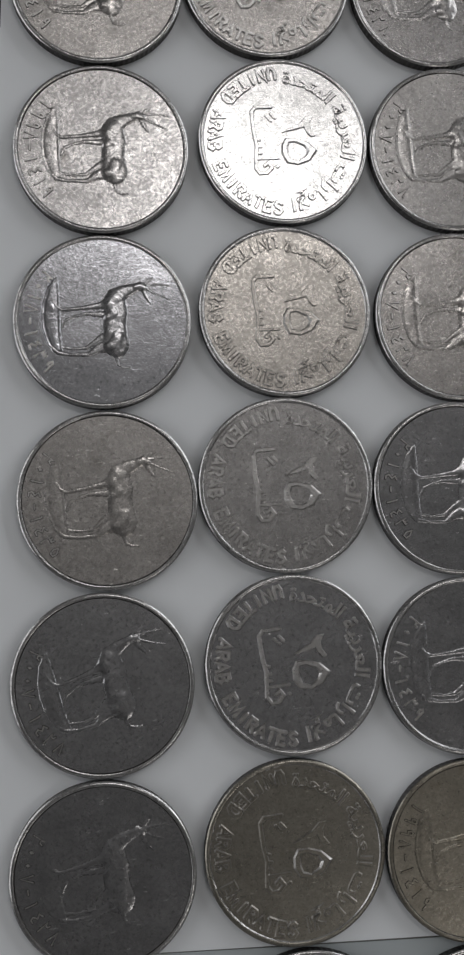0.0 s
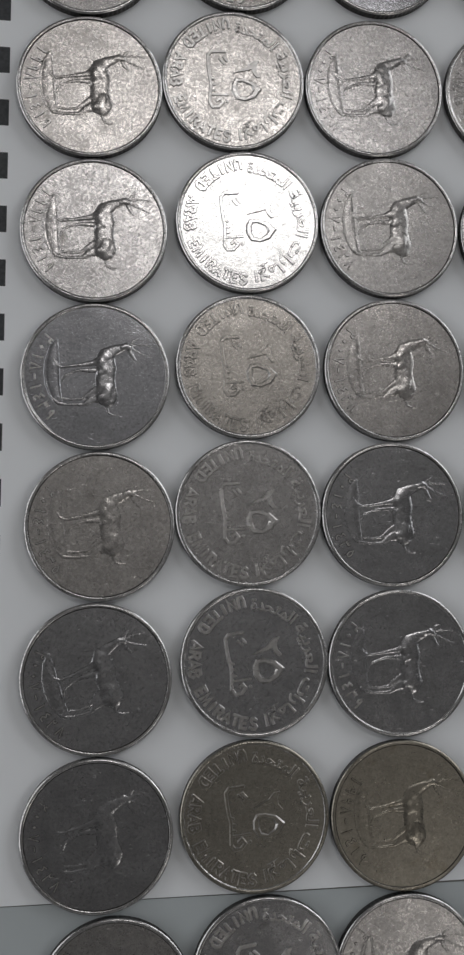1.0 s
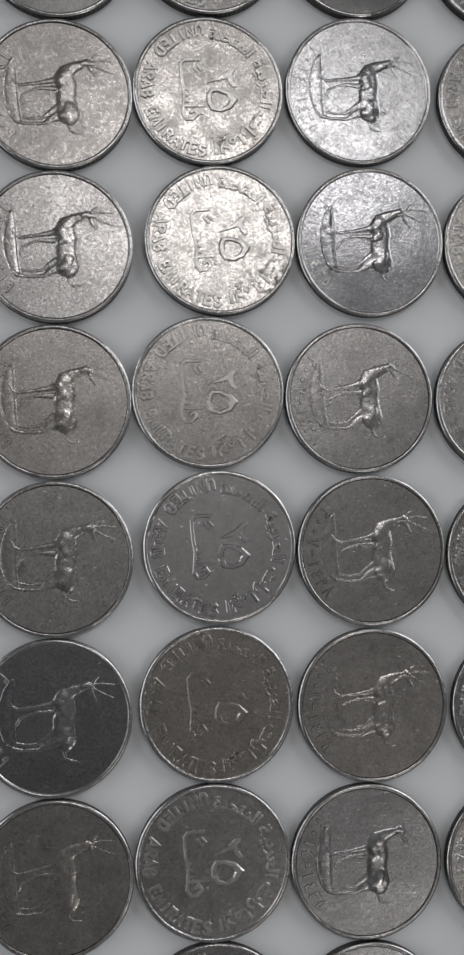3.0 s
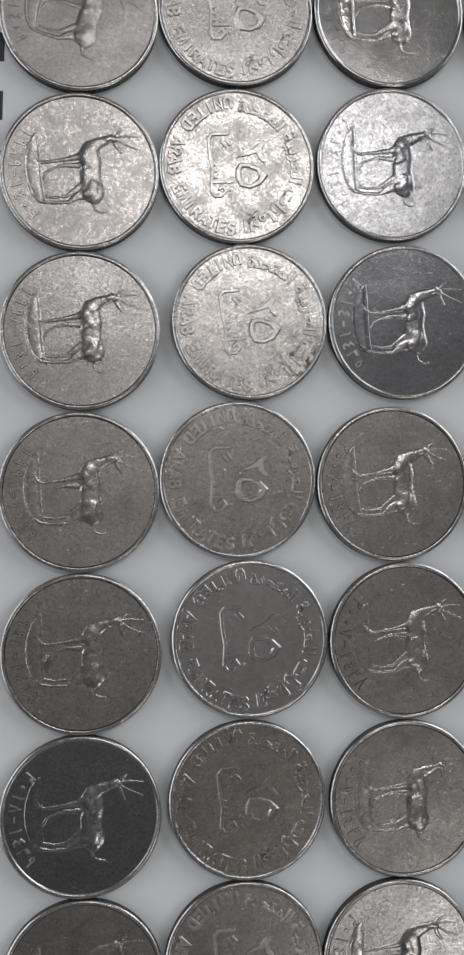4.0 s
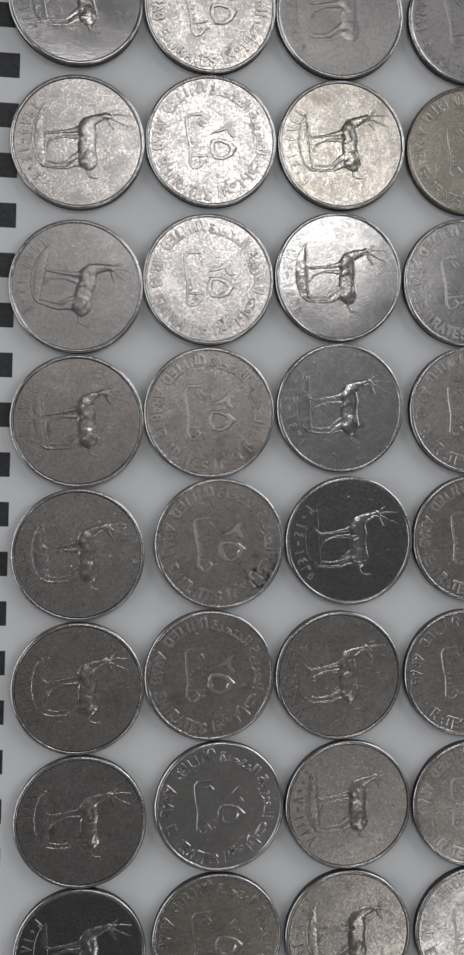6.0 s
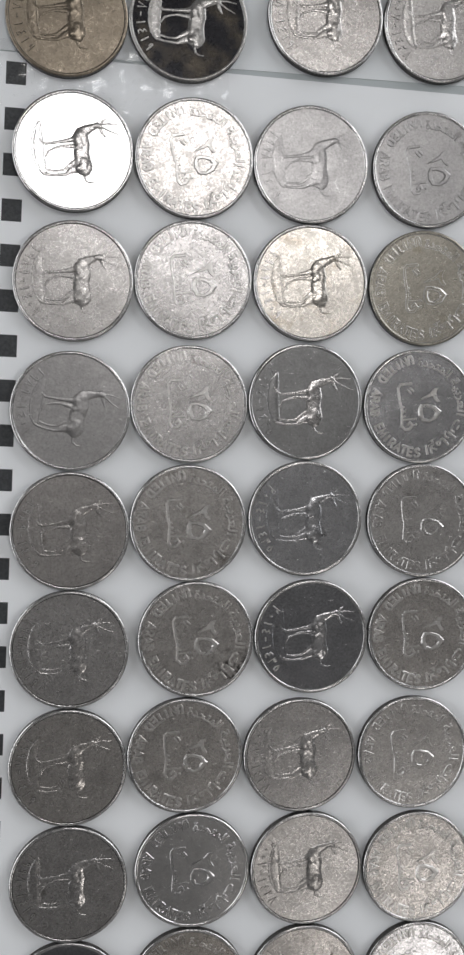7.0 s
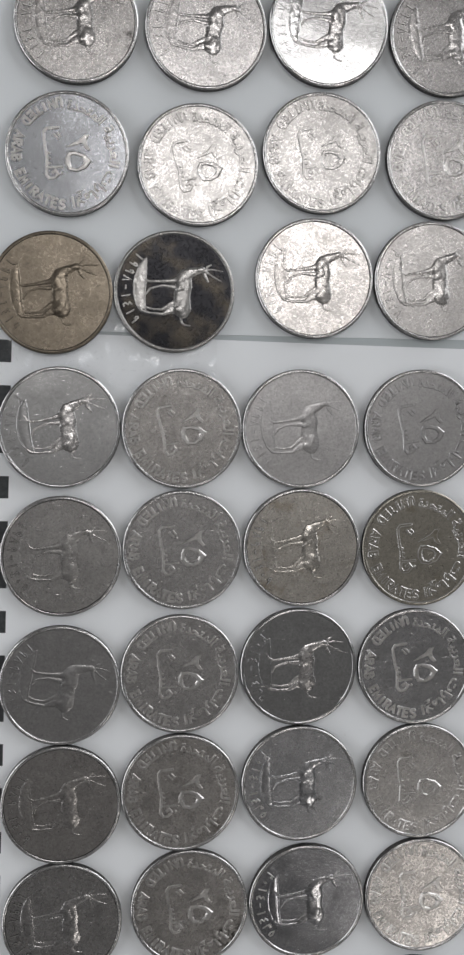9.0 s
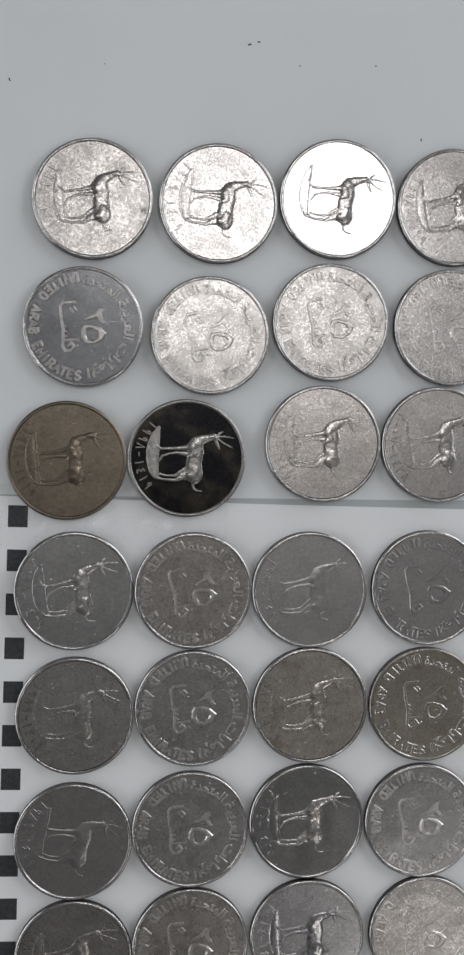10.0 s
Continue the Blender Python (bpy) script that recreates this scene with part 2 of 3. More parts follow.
main_sheet = tagged(new("paper_sheet", sheet_mesh("paper_sheet", -0.06, -0.0697, 0.15, 0.15885, 0.0, PAPER, -0.0008, -0.0059)),
                    "white paper sheet with a printed strip of black squares", "paper")
tagged(new("paper_sheet", sheet_mesh("paper_sheet", -0.07, -0.30, 0.15, -0.0699, -0.00004, PAPER_COOL, 0.0, -0.0009)),
       "cool white paper sheet butted against its neighbour", "paper")
tagged(new("paper_sheet", sheet_mesh("paper_sheet", -0.06, 0.1600, 0.15, 0.42, -0.00004, PAPER_BLANK, -0.0025)),
       "blank white paper sheet with a few small specks", "paper")

tagged(new("paper_strip", sheet_mesh("paper_strip", -0.055, 0.145, 0.145, 0.175, -0.00015, PAPER_COOL)),
       "narrow paper strip that backs the joint of two sheets", "paper")

# printed squares down the margin
square = box_mesh("printed_square", -1.65 * MM, -1.85 * MM, 0, 1.65 * MM, 1.85 * MM, 0.02 * MM, TONER)
for k in range(30):
    y = 157.0 - 7.5 * k
    ob = part("printed_square", square, main_sheet)
    ob.location = ((-9.65 - (157.0 - y) * 0.0277) * MM, y * MM, 0.0)
    ob.rotation_euler = (0, 0, radians(-1.6))


# clear tape over the joint
def tape_material(name, rough, wrinkle):
    """Clear film: what is under it shows through, and its surface gleams."""
    n = Nodes(name)
    vec = n.coords(0.0)
    normal = n.bump(n.noise(vec, 700, 3), wrinkle, 0.0002)
    clear, gloss, mix, fresnel = (n.add(k) for k in ("ShaderNodeBsdfTransparent", "ShaderNodeBsdfGlossy", "ShaderNodeMixShader", "ShaderNodeFresnel"))
    clear.inputs["Color"].default_value = (0.97, 0.97, 0.97, 1)
    gloss.inputs["Roughness"].default_value = rough
    fresnel.inputs["IOR"].default_value = 1.7
    for node in (gloss, fresnel):
        n.link(normal, node.inputs["Normal"])
    broken = n.add("ShaderNodeMath", operation="MULTIPLY")
    n.link(fresnel.outputs[0], broken.inputs[0])
    n.link(n.span(n.noise(vec, 420, 4, 0.6), 0.55, 0.66, 0.06, 1.9), broken.inputs[1])
    n.link(broken.outputs[0], mix.inputs[0])
    n.link(clear.outputs[0], mix.inputs[1])
    n.link(gloss.outputs[0], mix.inputs[2])
    n.link(mix.outputs[0], n.tree.nodes["Material Output"].inputs["Surface"])
    return n.mat


tape = tagged(new("adhesive_tape", sheet_mesh("adhesive_tape", -0.045, 0.1515, 0.026, 0.1625, 0.00008, tape_material("clear_tape", 0.14, 0.8), -0.0006, -0.0006)),
              "clear crinkled adhesive tape across the paper joint", "tape")
tape.visible_shadow = False

CREASE = tape_material("tape_crease", 0.05, 0.1)
for k in range(42):
    x, y = -11.0 + 0.8 * k + 0.7 * math.sin(5.1 * k), 155.2 + 1.9 * math.sin(2.3 * k)
    long, wide = 0.35 + 0.3 * abs(math.sin(1.7 * k)), 0.16
    v = [(-long, 0, 0), (0, -wide, 0), (long, 0, 0), (0, wide, 0), (-0.4 * long, 0, 0.014), (0.4 * long, 0.03, 0.018)]
    f = [(0, 1, 4), (1, 5, 4), (1, 2, 5), (2, 3, 5), (3, 4, 5), (3, 0, 4)]
    ob = part("crease", mesh_of("crease", [tuple(c * MM for c in q) for q in v], f, CREASE, True), tape)
    ob.location, ob.rotation_euler = (x * MM, y * MM, 0.08 * MM), (0, 0, 1.3 * k)

# specks of dirt on the blank sheet
SPECK = plain_material("dirt_speck", (0.08, 0.075, 0.07), 0.8, 900)
for x, y, long, turn in ((-11.0, 229.9, 0.8, 110), (29.2, 237.4, 0.9, 15), (30.8, 237.9, 0.7, -15), (37.9, 234.2, 0.4, -40), (51.1, 234.7, 0.5, 0), (59.3, 222.4, 0.7, 100), (4.7, 233.1, 0.35, 10)):
    v = [(long * MM * (0.5 if k % 2 else 0.36) * math.cos(k * math.pi / 4), 0.36 * long * MM * (0.5 if k % 3 else 0.3) * math.sin(k * math.pi / 4), z * MM) for z in (-0.05, 0.05) for k in range(8)]
    f = [(k, (k + 1) % 8, 8 + (k + 1) % 8, 8 + k) for k in range(8)] + [tuple(range(8, 16))]
    speck = tagged(new("dirt_speck", mesh_of("dirt_speck", v, f, SPECK)), "tiny dark speck lying on the paper", "speck", "specks on the paper")
    speck.location, speck.rotation_euler = (x * MM, y * MM, 0), (0, 0, radians(turn))


# ---- relief building ----
class Relief:
    """Collects raised strokes and shapes, in millimetres on a coin's face, into one mesh."""

    def __init__(self):
        self.v, self.f, self.side = [], [], []

    def stroke(self, points, half, height):
        """A raised line; half: its half width, one number or one for each point."""
        pts = [Vector(q) for q in points]
        n = len(pts)
        halves = half if isinstance(half, (list, tuple)) else [half] * n
        section = [(-1.15, 0), (-0.55, 1), (0.55, 1), (1.15, 0)]
        closed = (pts[0] - pts[-1]).length < 1e-6 and n > 3
        base = len(self.v)
        rings = []
        for i, q in enumerate(pts):
            a = pts[i] - pts[i - 1] if i > 0 else (pts[-1] - pts[-2] if closed else None)
            b = pts[i + 1] - pts[i] if i < n - 1 else (pts[1] - pts[0] if closed else None)
            ways = [w.normalized() for w in (a, b) if w is not None and w.length > 1e-9]
            d = sum(ways, Vector((0, 0)))
            d = d.normalized() if d.length > 1e-6 else ways[0]
            stretch = 1.0
            if len(ways) == 2:
                stretch = 1 / max(0.6, math.sqrt(max(0.0, (1 + ways[0].dot(ways[1])) / 2)))
            side = Vector((-d.y, d.x)) * halves[i] * stretch
            rings.append((q, side, halves[i]))
        m = len(section)
        for q, side, w in rings:
            for s, h in section:
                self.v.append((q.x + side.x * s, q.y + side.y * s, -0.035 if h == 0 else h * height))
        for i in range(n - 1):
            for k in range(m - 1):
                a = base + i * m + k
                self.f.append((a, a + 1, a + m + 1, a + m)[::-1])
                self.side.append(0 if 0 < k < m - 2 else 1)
        if not closed:
            # tapered ends
            for i, sign in ((0, -1), (n - 1, 1)):
                q, side, w = rings[i]
                d = Vector((side.y, -side.x)).normalized() * sign * w * 0.8
                tip = len(self.v)
                self.v.append((q.x + d.x, q.y + d.y, -0.02))
                for k in range(m - 1):
                    a = base + i * m + k
                    self.f.append((a, a + 1, tip) if sign > 0 else (a + 1, a, tip))
                    self.side.append(1)

    def plate(self, outline, height, inset):
        """A raised filled shape with sloping edges; its outline runs counter-clockwise."""
        pts = [Vector(q) for q in outline]
        area = sum(a.x * b.y - b.x * a.y for a, b in zip(pts, pts[1:] + pts[:1]))
        if area < 0:
            pts.reverse()
        n, base = len(pts), len(self.v)
        mid = sum(pts, Vector((0, 0))) / n
        inner = []
        for i, q in enumerate(pts):
            d = (pts[(i + 1) % n] - pts[i - 1]).normalized()
            inner.append(q + Vector((-d.y, d.x)) * inset)
        self.v += [(q.x, q.y, -0.06) for q in pts] + [(q.x, q.y, height) for q in inner]
        for i in range(n):
            j = (i + 1) % n
            self.f.append((base + i, base + j, base + n + j, base + n + i))
            self.side.append(1)
        self.f.append(tuple(base + n + i for i in range(n)))
        self.side.append(0)

    def dot(self, x, y, r, height):
        self.plate([(x + r * math.cos(a), y + r * math.sin(a)) for a in np.linspace(0, 2 * math.pi, 9)[:-1]], height, r * 0.45)

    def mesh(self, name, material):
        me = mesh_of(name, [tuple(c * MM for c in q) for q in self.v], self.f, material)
        me.materials.append(METAL["dark_flank"])
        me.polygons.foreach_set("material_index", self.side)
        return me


LETTERS = {  # strokes in a box 1 wide and 1 high
    "U": [[(0.1, 1), (0.1, 0.3), (0.3, 0), (0.7, 0), (0.9, 0.3), (0.9, 1)]],
    "N": [[(0.1, 0), (0.1, 1), (0.9, 0), (0.9, 1)]],
    "I": [[(0.5, 0), (0.5, 1)]],
    "T": [[(0.5, 0), (0.5, 1)], [(0, 1), (1, 1)]],
    "E": [[(0.9, 0), (0.1, 0), (0.1, 1), (0.9, 1)], [(0.1, 0.5), (0.75, 0.5)]],
    "D": [[(0.1, 0), (0.1, 1), (0.6, 1), (0.92, 0.7), (0.92, 0.3), (0.6, 0), (0.1, 0)]],
    "A": [[(0, 0), (0.5, 1), (1, 0)], [(0.2, 0.35), (0.8, 0.35)]],
    "R": [[(0.1, 0), (0.1, 1), (0.7, 1), (0.9, 0.78), (0.7, 0.5), (0.1, 0.5)], [(0.5, 0.5), (0.95, 0)]],
    "B": [[(0.1, 0), (0.1, 1), (0.65, 1), (0.85, 0.76), (0.65, 0.52), (0.1, 0.52)], [(0.65, 0.52), (0.92, 0.27), (0.65, 0), (0.1, 0)]],
    "M": [[(0.02, 0), (0.15, 1), (0.5, 0.25), (0.85, 1), (0.98, 0)]],
    "S": [[(0.9, 0.82), (0.6, 1), (0.3, 0.97), (0.12, 0.75), (0.3, 0.55), (0.7, 0.45), (0.9, 0.25), (0.65, 0.02), (0.3, 0), (0.1, 0.18)]],
    "\u0660": [[(0.4, 0.45), (0.5, 0.57), (0.6, 0.45), (0.5, 0.36), (0.4, 0.45)]],
    "\u0661": [[(0.4, 1), (0.5, 0.85), (0.55, 0)]],
    "\u0662": [[(0.25, 0), (0.25, 1), (0.4, 0.75), (0.65, 0.75), (0.8, 1)]],
    "\u0663": [[(0.2, 0), (0.2, 1), (0.3, 0.75), (0.48, 0.75), (0.55, 1), (0.65, 0.75), (0.82, 0.75), (0.9, 1)]],
    "\u0664": [[(0.8, 1), (0.3, 0.8), (0.65, 0.55), (0.25, 0.3), (0.4, 0.05), (0.85, 0.05)]],
    "\u0665": [[(0.5, 0.85), (0.2, 0.45), (0.3, 0.1), (0.7, 0.1), (0.8, 0.45), (0.5, 0.85)]],
    "\u0667": [[(0.1, 1), (0.5, 0), (0.9, 1)]],
    "\u0668": [[(0.1, 0), (0.5, 1), (0.9, 0)]],
    "\u0669": [[(0.75, 0.6), (0.4, 0.55), (0.3, 0.8), (0.5, 1), (0.72, 0.9), (0.75, 0.6), (0.8, 0)]],
    "-": [[(0.15, 0.5), (0.85, 0.5)]],
}


def arc_text(text, first, last, radius, high, wide, half, height):
    """Characters along an arc with the tops towards the coin's centre, from one angle to another in degrees: a relief for each."""
    made = []
    for i, ch in enumerate(text):
        if ch == " ":
            continue
        relief = Relief()
        a = radians(first + (last - first) * i / (len(text) - 1))
        up, along = Vector((-math.cos(a), -math.sin(a))), Vector((-math.sin(a), math.cos(a)))
        mid = Vector((math.cos(a), math.sin(a))) * radius
        for line in LETTERS[ch]:
            relief.stroke([mid + along * (u - 0.5) * wide + up * (v - 0.5) * high for u, v in line], half, height)
        made.append(relief)
    return made


def swell_mesh(name, strokes, material, step=0.085, rough=0.013):
    """A struck relief: soft strokes, each of points, half widths and height in millimetres, melted into one skin."""
    px = [q for pts, _, _ in strokes for q in pts]
    x0, x1 = min(q[0] for q in px) - 1.8, max(q[0] for q in px) + 1.8
    y0, y1 = min(q[1] for q in px) - 1.8, max(q[1] for q in px) + 1.8
    gx, gy = np.meshgrid(np.arange(x0, x1, step), np.arange(y0, y1, step), indexing="ij")
    total = np.zeros_like(gx)
    for pts, halves, high in strokes:
        best = np.zeros_like(gx)
        for (ax, ay), (bx, by), ra, rb in zip(pts, pts[1:], halves, halves[1:]):
            dx, dy = bx - ax, by - ay
            s = np.clip(((gx - ax) * dx + (gy - ay) * dy) / (dx * dx + dy * dy), 0, 1)
            r = ra + (rb - ra) * s
            d = np.hypot(gx - ax - s * dx, gy - ay - s * dy) / r
            best = np.maximum(best, 0.58 * high * np.clip(0.7 * (1 - d ** 4) + 0.45 * (1 - d ** 2), 0, 1.15) * np.minimum(1, 0.5 + r))
        total = (total ** 3 + best ** 3) ** (1 / 3)
    bumps = np.array([noise.noise((x * 1.1, y * 1.1, 3.0)) for x, y in zip(gx.ravel(), gy.ravel())]).reshape(gx.shape)
    small = np.array([noise.noise((x * 3.5, y * 3.5, 8.0)) for x, y in zip(gx.ravel(), gy.ravel())]).reshape(gx.shape)
    inside = total > 0.004
    z = np.where(inside, total + np.minimum(total, 0.12) * (rough * 16 * bumps + rough * 5 * small), -0.03)
    keep = inside[:-1, :-1] | inside[1:, :-1] | inside[:-1, 1:] | inside[1:, 1:]
    index, v, f, low = {}, [], [], []
    for i, j in zip(*np.nonzero(keep)):
        quad = []
        for p in ((i, j), (i + 1, j), (i + 1, j + 1), (i, j + 1)):
            if p not in index:
                index[p] = len(v)
                v.append((gx[p] * MM, gy[p] * MM, z[p] * MM))
            quad.append(index[p])
        f.append(quad)
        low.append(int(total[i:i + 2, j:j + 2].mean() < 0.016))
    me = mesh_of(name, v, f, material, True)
    me.materials.append(METAL["dark_flank"])
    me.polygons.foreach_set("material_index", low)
    return me


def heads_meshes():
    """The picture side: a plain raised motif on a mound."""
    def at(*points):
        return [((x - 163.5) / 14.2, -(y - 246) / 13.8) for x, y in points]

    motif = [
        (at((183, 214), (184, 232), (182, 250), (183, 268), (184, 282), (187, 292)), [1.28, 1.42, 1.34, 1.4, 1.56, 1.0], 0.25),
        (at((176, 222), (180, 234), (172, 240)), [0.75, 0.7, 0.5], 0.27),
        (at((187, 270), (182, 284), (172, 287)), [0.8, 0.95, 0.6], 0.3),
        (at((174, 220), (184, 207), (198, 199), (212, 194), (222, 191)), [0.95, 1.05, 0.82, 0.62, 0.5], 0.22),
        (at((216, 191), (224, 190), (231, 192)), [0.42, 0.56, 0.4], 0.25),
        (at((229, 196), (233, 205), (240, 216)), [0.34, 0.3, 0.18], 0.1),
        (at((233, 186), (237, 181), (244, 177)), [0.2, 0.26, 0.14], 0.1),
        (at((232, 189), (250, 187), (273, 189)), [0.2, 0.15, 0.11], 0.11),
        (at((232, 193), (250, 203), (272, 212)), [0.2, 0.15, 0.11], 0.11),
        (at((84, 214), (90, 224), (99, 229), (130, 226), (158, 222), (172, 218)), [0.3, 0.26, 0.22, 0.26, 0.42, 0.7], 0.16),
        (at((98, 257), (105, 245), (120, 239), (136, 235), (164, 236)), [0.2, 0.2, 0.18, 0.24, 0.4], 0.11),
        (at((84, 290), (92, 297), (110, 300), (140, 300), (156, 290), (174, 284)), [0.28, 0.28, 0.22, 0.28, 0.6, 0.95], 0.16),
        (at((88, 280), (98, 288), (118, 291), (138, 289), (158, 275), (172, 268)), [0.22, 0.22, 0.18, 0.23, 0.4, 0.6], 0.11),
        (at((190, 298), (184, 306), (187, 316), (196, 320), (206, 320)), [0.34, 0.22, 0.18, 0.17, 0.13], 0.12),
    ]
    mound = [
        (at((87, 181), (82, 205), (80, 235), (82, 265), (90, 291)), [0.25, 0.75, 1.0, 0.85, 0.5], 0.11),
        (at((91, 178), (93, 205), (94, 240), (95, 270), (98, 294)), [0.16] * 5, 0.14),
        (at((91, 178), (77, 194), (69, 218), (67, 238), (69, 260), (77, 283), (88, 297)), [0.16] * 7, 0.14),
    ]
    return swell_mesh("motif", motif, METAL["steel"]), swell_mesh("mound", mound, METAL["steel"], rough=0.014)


DATES = {  # the four-figure years that the coins bear, in two calendars
    "old": "\u0661\u0669\u0669\u0668-\u0661\u0664\u0661\u0669",
    "older": "\u0661\u0669\u0668\u0669-\u0661\u0664\u0660\u0669",
    "mid": "\u0662\u0660\u0660\u0667-\u0661\u0664\u0662\u0668",
    "late": "\u0662\u0660\u0661\u0664-\u0661\u0664\u0663\u0665",
    "last": "\u0662\u0660\u0661\u0668-\u0661\u0664\u0663\u0669",
}


def tails_reliefs():
    """The value side: numerals, the word for the small coin, and two legends."""
    def at(*points):
        return [((x - 466.5) / 13.75, -(y - 511.5) / 13.75) for x, y in points]

    two, five, word = Relief(), Relief(), Relief()
    two.plate(at((463, 497), (478, 488), (492, 481), (504, 469), (517, 468), (511, 480), (512, 491), (520, 502), (511, 505), (503, 497), (500, 489), (488, 493), (472, 497)), 0.19, 0.14)
    ring = at((468, 520), (472, 511), (485, 510), (503, 516), (513, 527), (505, 540), (489, 548), (474, 545), (468, 533), (468, 520))
    five.stroke(ring, [0.4, 0.32, 0.27, 0.36, 0.5, 0.4, 0.26, 0.34, 0.42, 0.4], 0.19)
    word.stroke(at((449, 455), (421, 457), (415, 465), (416, 482), (418, 500), (422, 520), (421, 540), (420, 558), (426, 567), (438, 566), (446, 557), (440, 549), (433, 555)), 0.25, 0.17)
    for a, b in (((418, 509), (428, 512)), ((420, 521), (430, 523)), ((421, 533), (430, 534)), ((421, 543), (457, 541)), ((437, 469), (447, 480)), ((445, 466), (453, 475))):
        word.stroke(at(a, b), 0.19, 0.15)
    word.dot(*at((455, 555))[0], 0.3, 0.16)
    latin = arc_text("UNITED ARAB EMIRATES", 99, 264, 8.2, 1.4, 1.0, 0.25, 0.19)
    return [("numeral", two), ("numeral", five), ("word", word)] + [("letter", r) for r in latin]


ARABIC = (  # joined letter forms in the order in which they stand, and the arc from first to last in degrees
    ("\ufe95\ufe8d\ufead\ufe8e\ufee3\ufef9\ufe8d", -21, -85),
    ("\ufe94\ufef4\ufe91\ufeae\ufecc\ufedf\ufe8d", 36, -16),
    ("\ufe93\ufeaa\ufea4\ufe98\ufee4\ufedf\ufe8d", 90, 41),
)


def arc_word(text, first, last, foot=7.0, tall=1.62, high=0.17):
    """A raised word in the built-in font, bent along the coin's border with the tops outwards."""
    data = bpy.data.curves.new("word", "FONT")
    data.body, data.resolution_u, data.bevel_depth, data.bevel_resolution = text, 2, 0.05, 0
    ob = bpy.data.objects.new("word", data)
    scene.collection.objects.link(ob)
    bpy.context.view_layer.update()
    me = bpy.data.meshes.new_from_object(ob.evaluated_get(bpy.context.evaluated_depsgraph_get()))
    bpy.data.objects.remove(ob)
    xs = [q.co.x for q in me.vertices]
    left, width = min(xs), max(xs) - min(xs)
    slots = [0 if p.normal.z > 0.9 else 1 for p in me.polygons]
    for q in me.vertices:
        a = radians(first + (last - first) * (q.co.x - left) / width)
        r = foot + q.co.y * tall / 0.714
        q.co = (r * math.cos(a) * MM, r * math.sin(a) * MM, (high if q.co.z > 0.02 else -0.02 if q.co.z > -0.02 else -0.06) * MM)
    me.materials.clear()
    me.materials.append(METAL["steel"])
    me.materials.append(METAL["dark_flank"])
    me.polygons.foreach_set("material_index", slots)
    me.polygons.foreach_set("use_smooth", [False] * len(slots))
    me.update()
    return me


def lathe_mesh(name, strips, material):
    """Rings of faces from strips of (radius, height) in millimetres; the reeded strip is marked."""
    n, v, f, smooth, slots = 192, [], [], [], []
    for reeded, strip, *darkened in strips:
        base = len(v)
        for r, z in strip:
            for i in range(n):
                a = 2 * math.pi * i / n
                rr = r - (0.09 if reeded and 0.2 <= z <= 1.3 and i % 2 else 0.0)
                wear = 0.022 * noise.noise((7 * math.cos(a), 7 * math.sin(a), r)) + 0.018 * noise.noise((26 * math.cos(a), 26 * math.sin(a), r)) if 9.5 < r < 10.0 and z > 1.4 else 0.0
                v.append((rr * math.cos(a) * MM, rr * math.sin(a) * MM, (z + wear) * MM))
        for k in range(len(strip) - 1):
            for i in range(n):
                j = (i + 1) % n
                f.append((base + k * n + i, base + (k + 1) * n + i, base + (k + 1) * n + j, base + k * n + j))
                smooth.append(not reeded)
                slots.append(1 if darkened else 0)
    me = mesh_of(name, v, f, material)
    me.polygons.foreach_set("use_smooth", smooth)
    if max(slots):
        me.materials.append(METAL["dark_flank"])
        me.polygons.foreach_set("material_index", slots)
    return me


def blank_meshes():
    """A struck disc, 20 mm across and 1.5 mm thick, and its raised rim with a reeded edge."""
    blank = [
        (False, [(0.02, 1.31), (2.5, 1.312), (5.0, 1.318), (7.5, 1.325), (9.2, 1.333), (9.44, 1.335)]),
        (False, [(9.3, 0.0), (9.1, 0.12), (0.02, 0.12)]),
    ]
    rim = [
        # the inner slope takes the near-black flank tone
        (False, [(9.40, 1.32), (9.47, 1.38), (9.53, 1.45)], True),
        (False, [(9.53, 1.45), (9.60, 1.487), (9.70, 1.5), (9.82, 1.482), (9.94, 1.43), (10.03, 1.35)]),
    ]
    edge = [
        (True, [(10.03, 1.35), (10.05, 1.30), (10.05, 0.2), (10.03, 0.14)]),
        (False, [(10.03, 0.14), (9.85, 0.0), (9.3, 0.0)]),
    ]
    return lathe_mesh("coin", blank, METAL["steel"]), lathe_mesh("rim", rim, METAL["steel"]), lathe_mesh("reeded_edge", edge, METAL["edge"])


CENTRES_A = [  # millimetres, row by row
    (1.4, -81.5), (-0.7, -60.9), (-0.5, -40.6), (0.3, -20.3), (0.0, -0.0), (0.1, 20.2), (-0.2, 40.5), (-0.1, 60.8), (-0.2, 81.0), (-0.3, 101.3), (-0.0, 123.0), (-0.2, 144.4), (-1.4, 166.5), (1.3, 189.0), (2.8, 210.4),
]
CENTRES_B = [  # millimetres, row by row
    (21.5, -80.0), (20.3, -59.5), (20.8, -39.1), (20.5, -18.9), (21.0, 1.3), (21.4, 21.7), (19.9, 42.0), (21.5, 62.3), (19.9, 82.4), (19.8, 102.8), (20.2, 123.9), (20.1, 144.3), (18.8, 167.0), (22.7, 187.9), (24.0, 210.2),
]
